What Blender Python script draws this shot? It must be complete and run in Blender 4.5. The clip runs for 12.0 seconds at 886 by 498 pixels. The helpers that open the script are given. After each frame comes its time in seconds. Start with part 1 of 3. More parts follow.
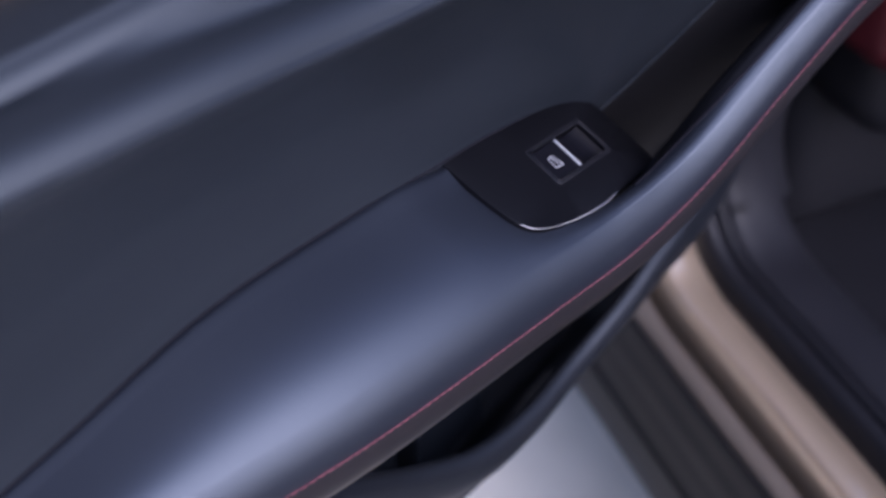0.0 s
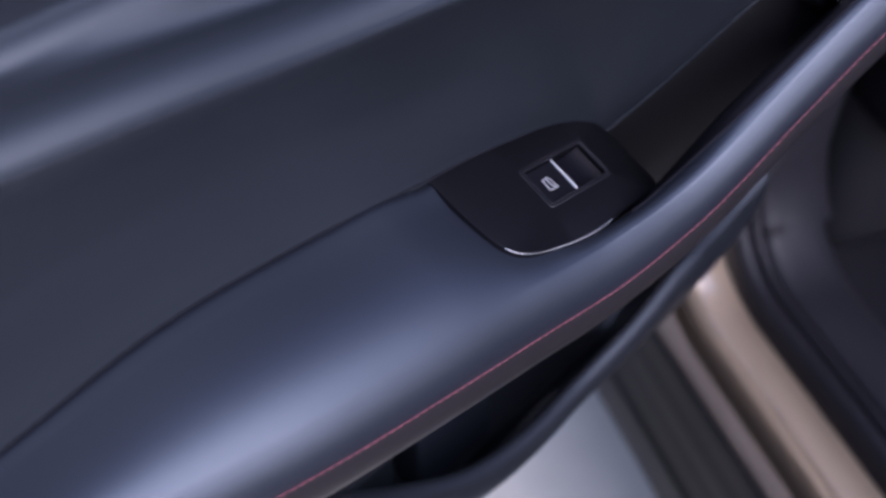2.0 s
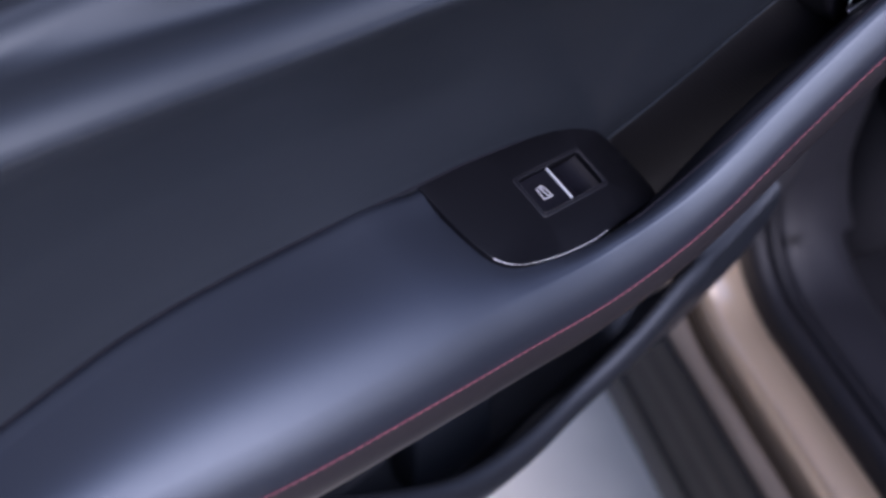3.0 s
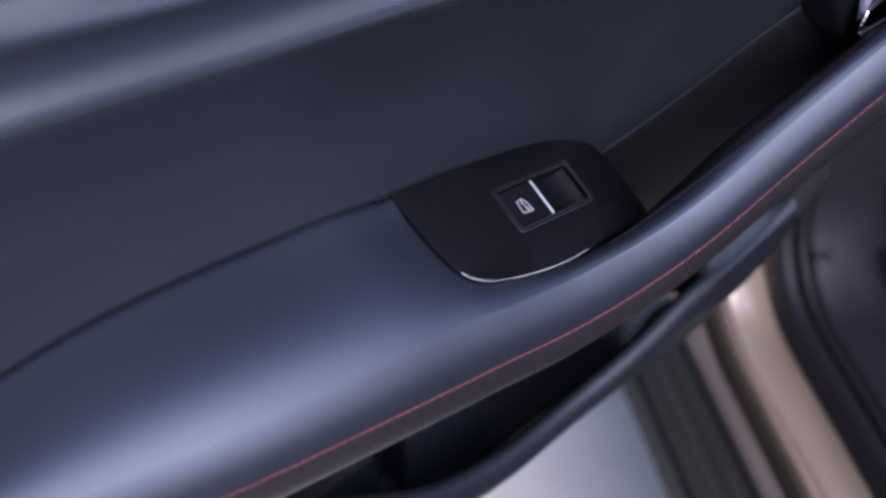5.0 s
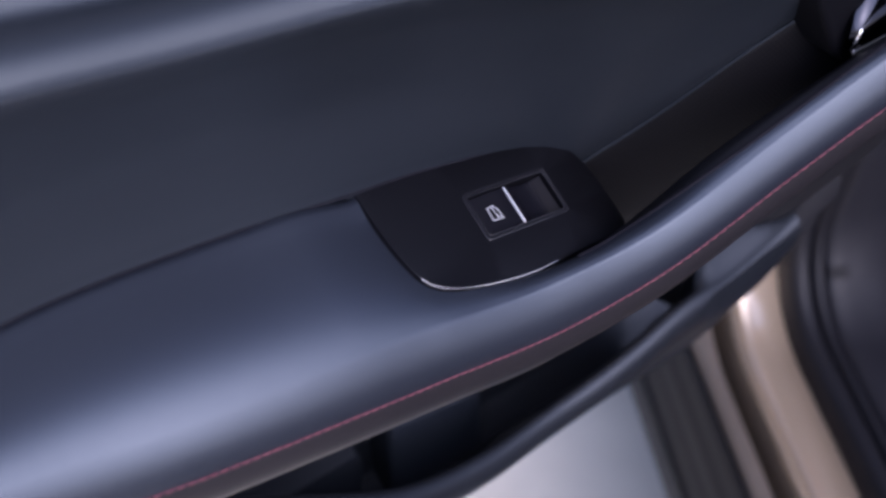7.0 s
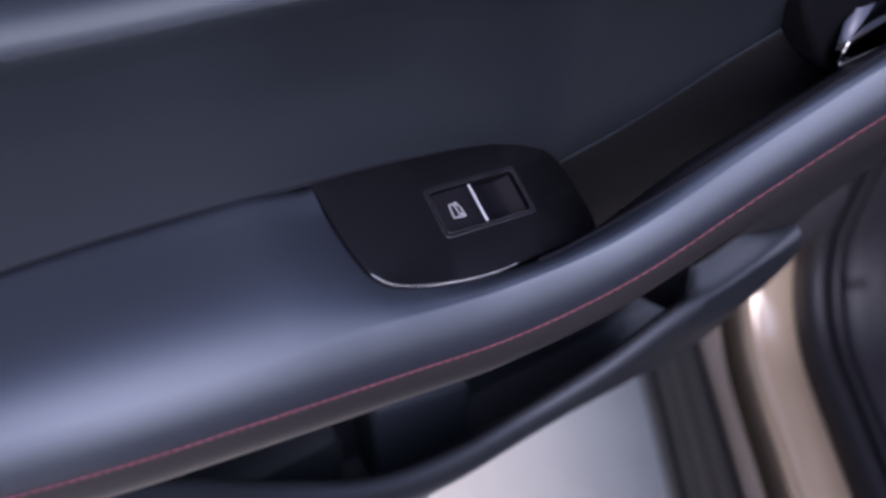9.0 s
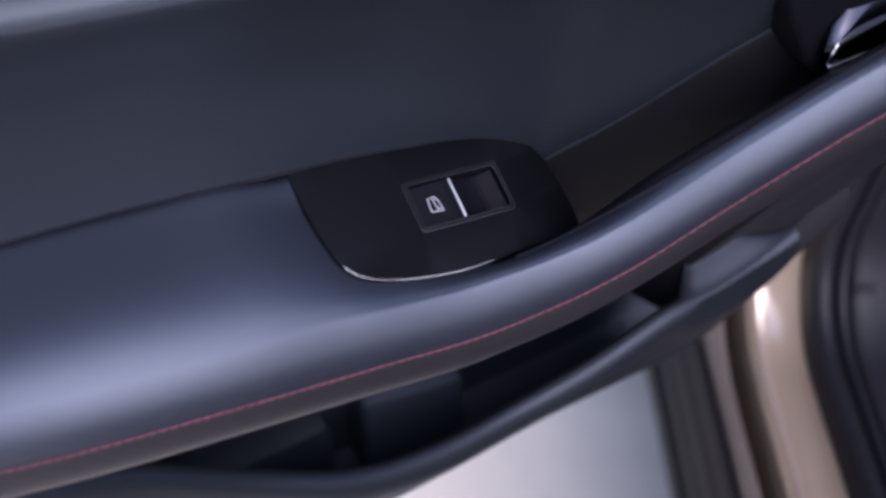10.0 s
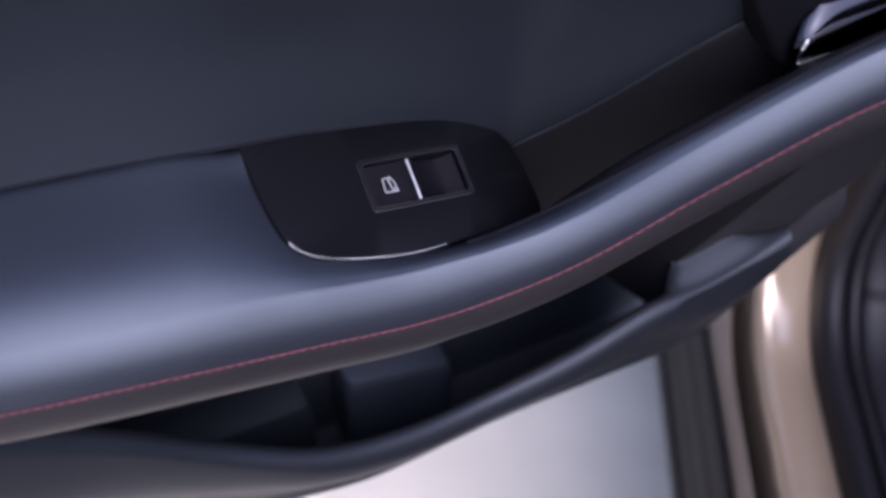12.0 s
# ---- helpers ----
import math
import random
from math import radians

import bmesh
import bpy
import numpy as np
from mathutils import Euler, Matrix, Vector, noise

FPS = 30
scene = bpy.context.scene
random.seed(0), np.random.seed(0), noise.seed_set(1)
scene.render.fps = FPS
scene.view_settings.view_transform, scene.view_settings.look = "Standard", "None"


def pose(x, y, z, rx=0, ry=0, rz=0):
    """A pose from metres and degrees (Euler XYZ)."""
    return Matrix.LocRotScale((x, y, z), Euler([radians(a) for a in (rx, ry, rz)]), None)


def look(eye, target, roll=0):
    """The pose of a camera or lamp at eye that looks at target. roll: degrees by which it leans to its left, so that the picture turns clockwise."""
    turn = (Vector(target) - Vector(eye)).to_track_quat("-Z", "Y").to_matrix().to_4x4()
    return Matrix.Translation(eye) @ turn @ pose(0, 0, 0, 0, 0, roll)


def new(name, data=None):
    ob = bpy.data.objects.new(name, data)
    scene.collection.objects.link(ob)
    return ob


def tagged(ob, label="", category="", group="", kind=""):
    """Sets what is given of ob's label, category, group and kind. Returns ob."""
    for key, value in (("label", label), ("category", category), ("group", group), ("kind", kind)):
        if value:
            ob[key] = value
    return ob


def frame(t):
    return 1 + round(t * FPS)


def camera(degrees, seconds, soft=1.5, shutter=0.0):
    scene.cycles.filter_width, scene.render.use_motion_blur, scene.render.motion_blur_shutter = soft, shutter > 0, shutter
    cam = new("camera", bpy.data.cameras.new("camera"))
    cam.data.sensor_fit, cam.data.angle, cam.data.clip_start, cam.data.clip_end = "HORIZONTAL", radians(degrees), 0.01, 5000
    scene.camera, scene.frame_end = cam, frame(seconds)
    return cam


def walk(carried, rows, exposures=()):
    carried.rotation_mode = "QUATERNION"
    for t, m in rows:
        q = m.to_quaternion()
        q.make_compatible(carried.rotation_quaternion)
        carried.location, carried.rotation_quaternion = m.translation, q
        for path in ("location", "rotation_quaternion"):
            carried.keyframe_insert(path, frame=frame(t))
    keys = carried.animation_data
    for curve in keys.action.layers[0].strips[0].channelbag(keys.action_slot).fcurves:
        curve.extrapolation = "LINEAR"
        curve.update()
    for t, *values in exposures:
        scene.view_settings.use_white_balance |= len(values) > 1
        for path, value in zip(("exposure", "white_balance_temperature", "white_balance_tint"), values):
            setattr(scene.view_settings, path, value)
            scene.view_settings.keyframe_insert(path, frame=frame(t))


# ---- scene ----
cam = camera(45.0, 12.0, soft=3.0)
cam.data.dof.use_dof = True
cam.data.dof.focus_distance = 0.43
cam.data.dof.aperture_fstop = 5.6
PATH = [
    (0.0, look((-0.3002, -0.2009, 1.1724), (-0.0233, 0.0287, 0.8251), -1.33)),
    (0.5, look((-0.2922, -0.2040, 1.1713), (-0.0196, 0.0309, 0.8241), -1.34)),
    (1.0, look((-0.2840, -0.2070, 1.1702), (-0.0159, 0.0329, 0.8230), -1.34)),
    (1.5, look((-0.2757, -0.2099, 1.1692), (-0.0123, 0.0349, 0.8218), -1.31)),
    (2.0, look((-0.2671, -0.2126, 1.1683), (-0.0087, 0.0367, 0.8203), -1.25)),
    (2.5, look((-0.2581, -0.2150, 1.1675), (-0.0052, 0.0385, 0.8185), -1.16)),
    (3.0, look((-0.2487, -0.2171, 1.1670), (-0.0017, 0.0401, 0.8165), -1.03)),
    (3.5, look((-0.2392, -0.2190, 1.1665), (0.0017, 0.0415, 0.8143), -0.87)),
    (4.0, look((-0.2299, -0.2209, 1.1661), (0.0050, 0.0427, 0.8121), -0.70)),
    (4.5, look((-0.2210, -0.2229, 1.1658), (0.0082, 0.0435, 0.8101), -0.52)),
    (5.0, look((-0.2128, -0.2251, 1.1655), (0.0113, 0.0439, 0.8085), -0.34)),
    (5.5, look((-0.2053, -0.2275, 1.1651), (0.0142, 0.0439, 0.8071), -0.17)),
    (6.0, look((-0.1982, -0.2301, 1.1648), (0.0170, 0.0437, 0.8060), -0.00)),
    (6.5, look((-0.1911, -0.2328, 1.1644), (0.0198, 0.0432, 0.8049), 0.17)),
    (7.0, look((-0.1837, -0.2355, 1.1641), (0.0227, 0.0427, 0.8035), 0.34)),
    (7.5, look((-0.1758, -0.2381, 1.1638), (0.0256, 0.0420, 0.8018), 0.52)),
    (8.0, look((-0.1672, -0.2406, 1.1634), (0.0285, 0.0412, 0.7997), 0.70)),
    (8.5, look((-0.1583, -0.2431, 1.1630), (0.0315, 0.0403, 0.7974), 0.86)),
    (9.0, look((-0.1491, -0.2458, 1.1626), (0.0344, 0.0392, 0.7950), 1.01)),
    (9.5, look((-0.1401, -0.2486, 1.1620), (0.0373, 0.0378, 0.7925), 1.13)),
    (10.0, look((-0.1313, -0.2517, 1.1613), (0.0401, 0.0362, 0.7901), 1.22)),
    (10.5, look((-0.1228, -0.2550, 1.1604), (0.0428, 0.0344, 0.7878), 1.27)),
    (11.0, look((-0.1145, -0.2585, 1.1594), (0.0454, 0.0324, 0.7856), 1.31)),
    (11.5, look((-0.1064, -0.2622, 1.1584), (0.0480, 0.0302, 0.7834), 1.34)),
    (12.0, look((-0.0983, -0.2659, 1.1574), (0.0506, 0.0279, 0.7812), 1.36)),
]
walk(cam, PATH, exposures=[(0.0, 1.05, 5370, 28), (12.0, 1.02, 5480, 28)])

# ---- light ----
world = bpy.data.worlds.new("world")
scene.world = world
world.use_nodes = True
wn = world.node_tree
sky = wn.nodes.new("ShaderNodeTexSky")
sky.sky_type = "NISHITA"
sky.sun_disc = False
sky.sun_elevation = radians(38)
sky.sun_rotation = radians(187)
sky.air_density, sky.dust_density = 1.0, 5.0
wn.nodes["Background"].inputs["Strength"].default_value = 0.15
wn.links.new(sky.outputs[0], wn.nodes["Background"].inputs["Color"])
sun_data = bpy.data.lights.new("sun", "SUN")
sun_data.energy, sun_data.angle, sun_data.color = 1.48, radians(66), (0.93, 0.965, 1.0)
sun = new("sun", sun_data)
sun.matrix_world = look((-0.32, -2.6, 2.08), (0, 0, 0))


# ---- materials ----
def material(name, base, rough=0.5, metal=0.0, spec=0.5, grain=0.0, grain_scale=900.0, vary=0.15, vary_scale=14.0, coat=0.0, tint=(1, 1, 1)):
    """Base colour with slow blotches and fine grain; grain is bump depth in metres."""
    m = bpy.data.materials.new(name)
    m.use_nodes = True
    nt = m.node_tree
    b = nt.nodes["Principled BSDF"]
    b.inputs["Metallic"].default_value = metal
    b.inputs["Specular IOR Level"].default_value = spec
    b.inputs["Coat Weight"].default_value = coat
    b.inputs["Coat Roughness"].default_value = 0.08
    b.inputs["Specular Tint"].default_value = (*tint, 1)
    co = nt.nodes.new("ShaderNodeTexCoord")
    n1 = nt.nodes.new("ShaderNodeTexNoise")
    n1.inputs["Scale"].default_value = vary_scale
    n1.inputs["Detail"].default_value = 5
    n2 = nt.nodes.new("ShaderNodeTexNoise")
    n2.inputs["Scale"].default_value = grain_scale
    n2.inputs["Detail"].default_value = 2
    for n in (n1, n2):
        nt.links.new(co.outputs["Object"], n.inputs["Vector"])
    mix = nt.nodes.new("ShaderNodeMix")
    mix.data_type = "RGBA"
    mix.inputs["A"].default_value = (*[c * (1 - vary) for c in base], 1)
    mix.inputs["B"].default_value = (*[min(1, c * (1 + vary)) for c in base], 1)
    nt.links.new(n1.outputs["Fac"], mix.inputs["Factor"])
    nt.links.new(mix.outputs["Result"], b.inputs["Base Color"])
    ra = nt.nodes.new("ShaderNodeMapRange")
    ra.inputs["To Min"].default_value = max(0.02, rough * 0.88)
    ra.inputs["To Max"].default_value = min(1.0, rough * 1.12)
    nt.links.new(n1.outputs["Fac"], ra.inputs["Value"])
    nt.links.new(ra.outputs["Result"], b.inputs["Roughness"])
    if grain:
        bump = nt.nodes.new("ShaderNodeBump")
        bump.inputs["Distance"].default_value = grain
        bump.inputs["Strength"].default_value = 0.6
        nt.links.new(n2.outputs["Fac"], bump.inputs["Height"])
        nt.links.new(bump.outputs["Normal"], b.inputs["Normal"])
    return m


# Blue specular tints put the sky's colour into the sheen of these plastics.
SOFT = material("soft_touch_vinyl", (0.0080, 0.0095, 0.0140), 0.39, spec=0.54, tint=(0.70, 0.82, 1.0), grain=0.00012, grain_scale=1600, vary=0.06)
PANEL = material("panel_plastic", (0.0104, 0.0126, 0.0166), 0.38, spec=0.30, tint=(0.80, 0.90, 1.0), grain=0.00012, grain_scale=1300, vary=0.08)
POCKET = material("pocket_plastic", (0.0065, 0.0075, 0.0100), 0.42, spec=0.25, tint=(0.74, 0.84, 1.0), grain=0.00012, grain_scale=1300, vary=0.08)
# Pocket plastic made darker: shade below the handle put into the colour.
CARD = material("shaded_card_plastic", (0.006, 0.006, 0.0078), 0.6, spec=0.25, grain=0.00012, grain_scale=1300, vary=0.08)
LINER = material("pocket_liner", (0.016, 0.020, 0.028), 0.7, spec=0.3, grain=0.00008, vary=0.1)
BLOCK = material("pocket_block", (0.032, 0.040, 0.056), 0.6, spec=0.35, grain=0.00008, vary=0.1)
SATIN = material("satin_black", (0.0028, 0.0028, 0.0038), 0.48, spec=0.08, tint=(0.80, 0.88, 1.0), grain=0.00004, grain_scale=2400, vary=0.06)
GLOSS = material("gloss_black", (0.004, 0.004, 0.006), 0.10, spec=0.16, vary=0.05)
SILVER = material("silver_paint", (0.5, 0.51, 0.54), 0.35, metal=0.2, vary=0.03)
CHROME = material("chrome", (0.82, 0.83, 0.86), 0.05, metal=1.0, vary=0.02)
DARKCHROME = material("dark_chrome", (0.020, 0.0215, 0.028), 0.09, metal=1.0, vary=0.02)
THREAD = material("red_thread", (0.105, 0.034, 0.046), 0.8, spec=0.3, vary=0.25, vary_scale=400)
EDGE = material("edge_highlight", (0.026, 0.026, 0.032), 0.24, spec=0.5)
SEAM = material("dark_seam", (0.006, 0.006, 0.009), 0.85, spec=0.08)
PAINT = material("bronze_paint", (0.37, 0.295, 0.215), 0.15, metal=0.55, vary=0.08, vary_scale=9, coat=0.8)
# Bronze paint dimmed in base colour for the shade the flange sits in.
FLANGE = material("shaded_flange_paint", (0.135, 0.112, 0.092), 0.42, spec=0.4, vary=0.2, vary_scale=20)
RUBBER = material("rubber", (0.007, 0.007, 0.009), 0.5, spec=0.2, grain=0.0001, vary=0.1)
CLAD = material("black_cladding", (0.0045, 0.0050, 0.0068), 0.55, spec=0.22, grain=0.0002, vary=0.12)
TRIM = material("sill_trim", (0.008, 0.008, 0.0105), 0.55, spec=0.22, grain=0.00015, vary=0.1)
CARPET = material("carpet", (0.008, 0.008, 0.01), 0.95, spec=0.1, grain=0.002, grain_scale=500, vary=0.3)
SEAT = material("seat_leather", (0.008, 0.008, 0.01), 0.5, spec=0.35, grain=0.0002, grain_scale=600, vary=0.12)
RED = material("red_leather", (0.05, 0.004, 0.008), 0.5, spec=0.35, grain=0.0002, grain_scale=600, vary=0.12)
CONCRETE = material("concrete", (0.62, 0.565, 0.455), 0.75, spec=0.3, grain=0.002, grain_scale=120, vary=0.22, vary_scale=5)
GLASS = material("tinted_glass", (0.01, 0.012, 0.014), 0.03, spec=0.5, vary=0.0)
LINING = material("unseen_roof_lining", (0.05, 0.05, 0.055), 0.9, spec=0.1, vary=0.05)


def perforated():
    """Dark trim with a grid of small raised diamonds."""
    m = material("perforated_trim", (0.0034, 0.0034, 0.0042), 0.42, spec=0.12, vary=0.08)
    nt = m.node_tree
    b = nt.nodes["Principled BSDF"]
    co = nt.nodes.new("ShaderNodeTexCoord")
    heights = []
    for turn in (40, -40):
        mp = nt.nodes.new("ShaderNodeMapping")
        mp.inputs["Rotation"].default_value = (0, radians(turn), 0)
        w = nt.nodes.new("ShaderNodeTexWave")
        w.inputs["Scale"].default_value = 190
        nt.links.new(co.outputs["Object"], mp.inputs["Vector"])
        nt.links.new(mp.outputs["Vector"], w.inputs["Vector"])
        heights.append(w)
    mul = nt.nodes.new("ShaderNodeMath")
    mul.operation = "MULTIPLY"
    for i, w in enumerate(heights):
        nt.links.new(w.outputs["Fac"], mul.inputs[i])
    bump = nt.nodes.new("ShaderNodeBump")
    bump.inputs["Distance"].default_value = 0.00013
    nt.links.new(mul.outputs[0], bump.inputs["Height"])
    nt.links.new(bump.outputs["Normal"], b.inputs["Normal"])
    return m


MESH = perforated()
# Darker than the armrest vinyl: shade of the strip's facing is in the colour.
STRIP = material("strip_vinyl_shaded", (0.0075, 0.0080, 0.0105), 0.5, spec=0.2, grain=0.00012, grain_scale=1600, vary=0.06)
# Same vinyl, browner and darker: the ground's reflection put into the base colour.
FRONT = material("front_vinyl_shaded", (0.0095, 0.0085, 0.0100), 0.45, spec=0.24, grain=0.00012, grain_scale=1600, vary=0.06)


# ---- building helpers ----
def crv(kx, kv, x):
    """Smooth curve through knots, straight beyond them."""
    kx, kv = np.asarray(kx, float), np.asarray(kv, float)
    m = np.gradient(kv, kx)
    i = int(np.clip(np.searchsorted(kx, x) - 1, 0, len(kx) - 2))
    h = kx[i + 1] - kx[i]
    t = min(1.0, max(0.0, (x - kx[i]) / h))
    v = (2 * t**3 - 3 * t**2 + 1) * kv[i] + (t**3 - 2 * t**2 + t) * h * m[i] + (3 * t**2 - 2 * t**3) * kv[i + 1] + (t**3 - t**2) * h * m[i + 1]
    if x < kx[0]:
        v += (x - kx[0]) * m[0]
    if x > kx[-1]:
        v += (x - kx[-1]) * m[-1]
    return float(v)


def smooth_line(pts, n):
    """Catmull-Rom through points, n steps a span."""
    p = [Vector(q) for q in pts]
    p = [2 * p[0] - p[1]] + p + [2 * p[-1] - p[-2]]
    out = []
    for i in range(1, len(p) - 2):
        a, b, c, d = p[i - 1], p[i], p[i + 1], p[i + 2]
        for k in range(n):
            t = k / n
            out.append(0.5 * (2 * b + (c - a) * t + (2 * a - 5 * b + 4 * c - d) * t * t + (3 * b - a - 3 * c + d) * t**3))
    out.append(p[-2])
    return out


def loft(rows, closed=False, caps=False, bm=None):
    """A skin over rows of points, all of one length."""
    bm = bm or bmesh.new()
    grid = [[bm.verts.new(p) for p in r] for r in rows]
    n = len(rows[0])
    for a, b in zip(grid, grid[1:]):
        for j in range(n if closed else n - 1):
            k = (j + 1) % n
            bm.faces.new((a[j], a[k], b[k], b[j]))
    if caps:
        bm.faces.new(grid[0][::-1])
        bm.faces.new(grid[-1])
    return bm


def tube(pts, r, sides=8, squash=1.0, up=(0, 0, 1)):
    rows = []
    for i, p in enumerate(pts):
        d = (Vector(pts[min(i + 1, len(pts) - 1)]) - Vector(pts[max(i - 1, 0)])).normalized()
        a = d.cross(Vector(up)).normalized()
        b = a.cross(d)
        rows.append([Vector(p) + r * (a * math.cos(2 * math.pi * k / sides) + squash * b * math.sin(2 * math.pi * k / sides)) for k in range(sides)])
    return loft(rows, closed=True, caps=True)


def box(lo, hi, bevel=0.0, m=None, segs=2):
    bm = bmesh.new()
    bmesh.ops.create_cube(bm, size=1)
    c, s = (Vector(lo) + Vector(hi)) / 2, Vector(hi) - Vector(lo)
    for v in bm.verts:
        v.co = Vector([v.co[i] * s[i] for i in range(3)]) + c
    if bevel:
        bmesh.ops.bevel(bm, geom=bm.edges[:], offset=bevel, segments=segs, profile=0.5, affect="EDGES")
    if m is not None:
        bm.transform(m)
    return bm


def part(name, bm, mat, parent=None, label="", smooth=True, sharp=35):
    bmesh.ops.recalc_face_normals(bm, faces=bm.faces[:])
    for e in bm.edges:
        e.smooth = not (len(e.link_faces) == 2 and e.calc_face_angle(0) > radians(sharp))
    for f in bm.faces:
        f.smooth = smooth
    me = bpy.data.meshes.new(name)
    bm.to_mesh(me)
    bm.free()
    me.materials.append(mat)
    ob = new(name, me)
    if parent:
        ob.parent = parent
    if label:
        ob["label"] = label
    return ob


def thing(name, place, label, category, group="", kind=""):
    e = new(name)
    e.location = place
    return tagged(e, label, category, group, kind)


def hold(root):
    """Keep children where their meshes were built, in world places."""
    for o in root.children:
        o.matrix_parent_inverse = Matrix.Translation(root.location).inverted()


def steps(a, b, n):
    return [a + (b - a) * i / n for i in range(n + 1)]


# ---- ground ----
bm = bmesh.new()
bmesh.ops.create_grid(bm, x_segments=4, y_segments=4, size=400)
tagged(part("ground", bm, CONCRETE, smooth=False), "pale grey worn concrete ground below the open door", "ground", kind="structure")

# ---- door: leading curves along its length ----
EDGE_X = [-0.6, -0.22, -0.16, -0.10, -0.045, -0.03, -0.008, 0.01, 0.03, 0.055, 0.09, 0.13, 0.17, 0.22, 0.33]
EDGE_Y = [0.032, 0.0283, 0.028, 0.0228, 0.016, 0.014, -0.026, -0.0335, -0.0345, -0.0335, -0.0419, -0.0507, -0.055, -0.0617, -0.07]
EDGE_Z = [0.87, 0.8902, 0.8972, 0.8975, 0.8935, 0.8898, 0.8704, 0.8644, 0.8606, 0.862, 0.8883, 0.9096, 0.9196, 0.9182, 0.903]
STITCH_X = [-0.6, -0.196, -0.137, -0.0887, -0.04, 0.01, 0.06, 0.11, 0.16, 0.21, 0.28]
STITCH_Y = [0.02, -0.0232, -0.0356, -0.0421, -0.0465, -0.0523, -0.0596, -0.0685, -0.0789, -0.0913, -0.105]
STITCH_Z = [0.858, 0.8582, 0.8567, 0.8538, 0.8487, 0.8461, 0.8572, 0.885, 0.9127, 0.9321, 0.95]
BASE_X = [-0.6, -0.22, -0.16, -0.10, -0.045, 0.0, 0.04, 0.066, 0.078, 0.093, 0.108, 0.13, 0.17, 0.33]
BASE_Y = [0.032, 0.0283, 0.028, 0.0228, 0.017, 0.0165, 0.0145, 0.0138, 0.0105, 0.0038, -0.0052, -0.0212, -0.0435, -0.1]
BASE_Z = [0.87, 0.8902, 0.8972, 0.8975, 0.894, 0.8865, 0.8740, 0.8500, 0.8562, 0.8670, 0.8822, 0.9105, 0.9445, 1.02]
LIP_X = [-0.6, -0.22, -0.17, -0.12, -0.07, -0.03, 0.02, 0.07, 0.12, 0.165, 0.20, 0.244, 0.26, 0.275, 0.30]
LIP_Y = [0.01, 0.0, 0.003, 0.009, 0.008, 0.003, 0.002, 0.0036, 0.001, 0.001, 0.0, 0.0, 0.0, 0.0, 0.0]
LIP_Z = [0.83, 0.825, 0.805, 0.765, 0.7193, 0.6933, 0.6789, 0.6791, 0.6920, 0.7070, 0.7125, 0.729, 0.740, 0.753, 0.773]
LOW_X = [-0.6, -0.08, 0.0, 0.08, 0.16, 0.20, 0.235, 0.255, 0.268, 0.30, 0.33]
LOW_Y = [0.03, 0.0286, 0.0191, 0.0178, 0.0175, 0.0175, 0.0175, 0.015, 0.012, 0.0, -0.005]
LOW_Z = [0.62, 0.6243, 0.6162, 0.6251, 0.625, 0.625, 0.637, 0.665, 0.701, 0.753, 0.78]


def edge(x):
    return crv(EDGE_X, EDGE_Y, x), crv(EDGE_X, EDGE_Z, x)


def stitch(x):
    return crv(STITCH_X, STITCH_Y, x), crv(STITCH_X, STITCH_Z, x)


def base(x):
    return crv(BASE_X, BASE_Y, x), crv(BASE_X, BASE_Z, x)


def lip(x):
    return crv(LIP_X, LIP_Y, x), crv(LIP_X, LIP_Z, x)


def low(x):
    return crv(LOW_X, LOW_Y, x), crv(LOW_X, LOW_Z, x)


def blend(a, b, t):
    t = min(1.0, max(0.0, t))
    t = t * t * (3 - 2 * t)
    return a + (b - a) * t


PLATE = Matrix(((0.986, 0.061, 0.158, 0.0), (0.0, 0.933, -0.359, 0.0), (-0.17, 0.354, 0.920, 0.88), (0, 0, 0, 1)))
PLATE_RIM = [(-0.0405, 0.0162), (-0.02, 0.0172), (0.0, 0.0170), (0.022, 0.0158), (0.045, 0.0132), (0.057, 0.0103), (0.066, 0.0045), (0.0712, -0.0025),
             (0.073, -0.016), (0.071, -0.030), (0.056, -0.0355), (0.042, -0.0365), (0.028, -0.0370), (0.0131, -0.0380), (-0.0023, -0.0370), (-0.0188, -0.0340),
             (-0.0290, -0.0300), (-0.0345, -0.0240), (-0.0375, -0.0138), (-0.0394, 0.0)]


def plate_z(x, y):
    """Height of the switch plate's plane."""
    return 0.88 - 0.1717 * x + 0.3902 * y


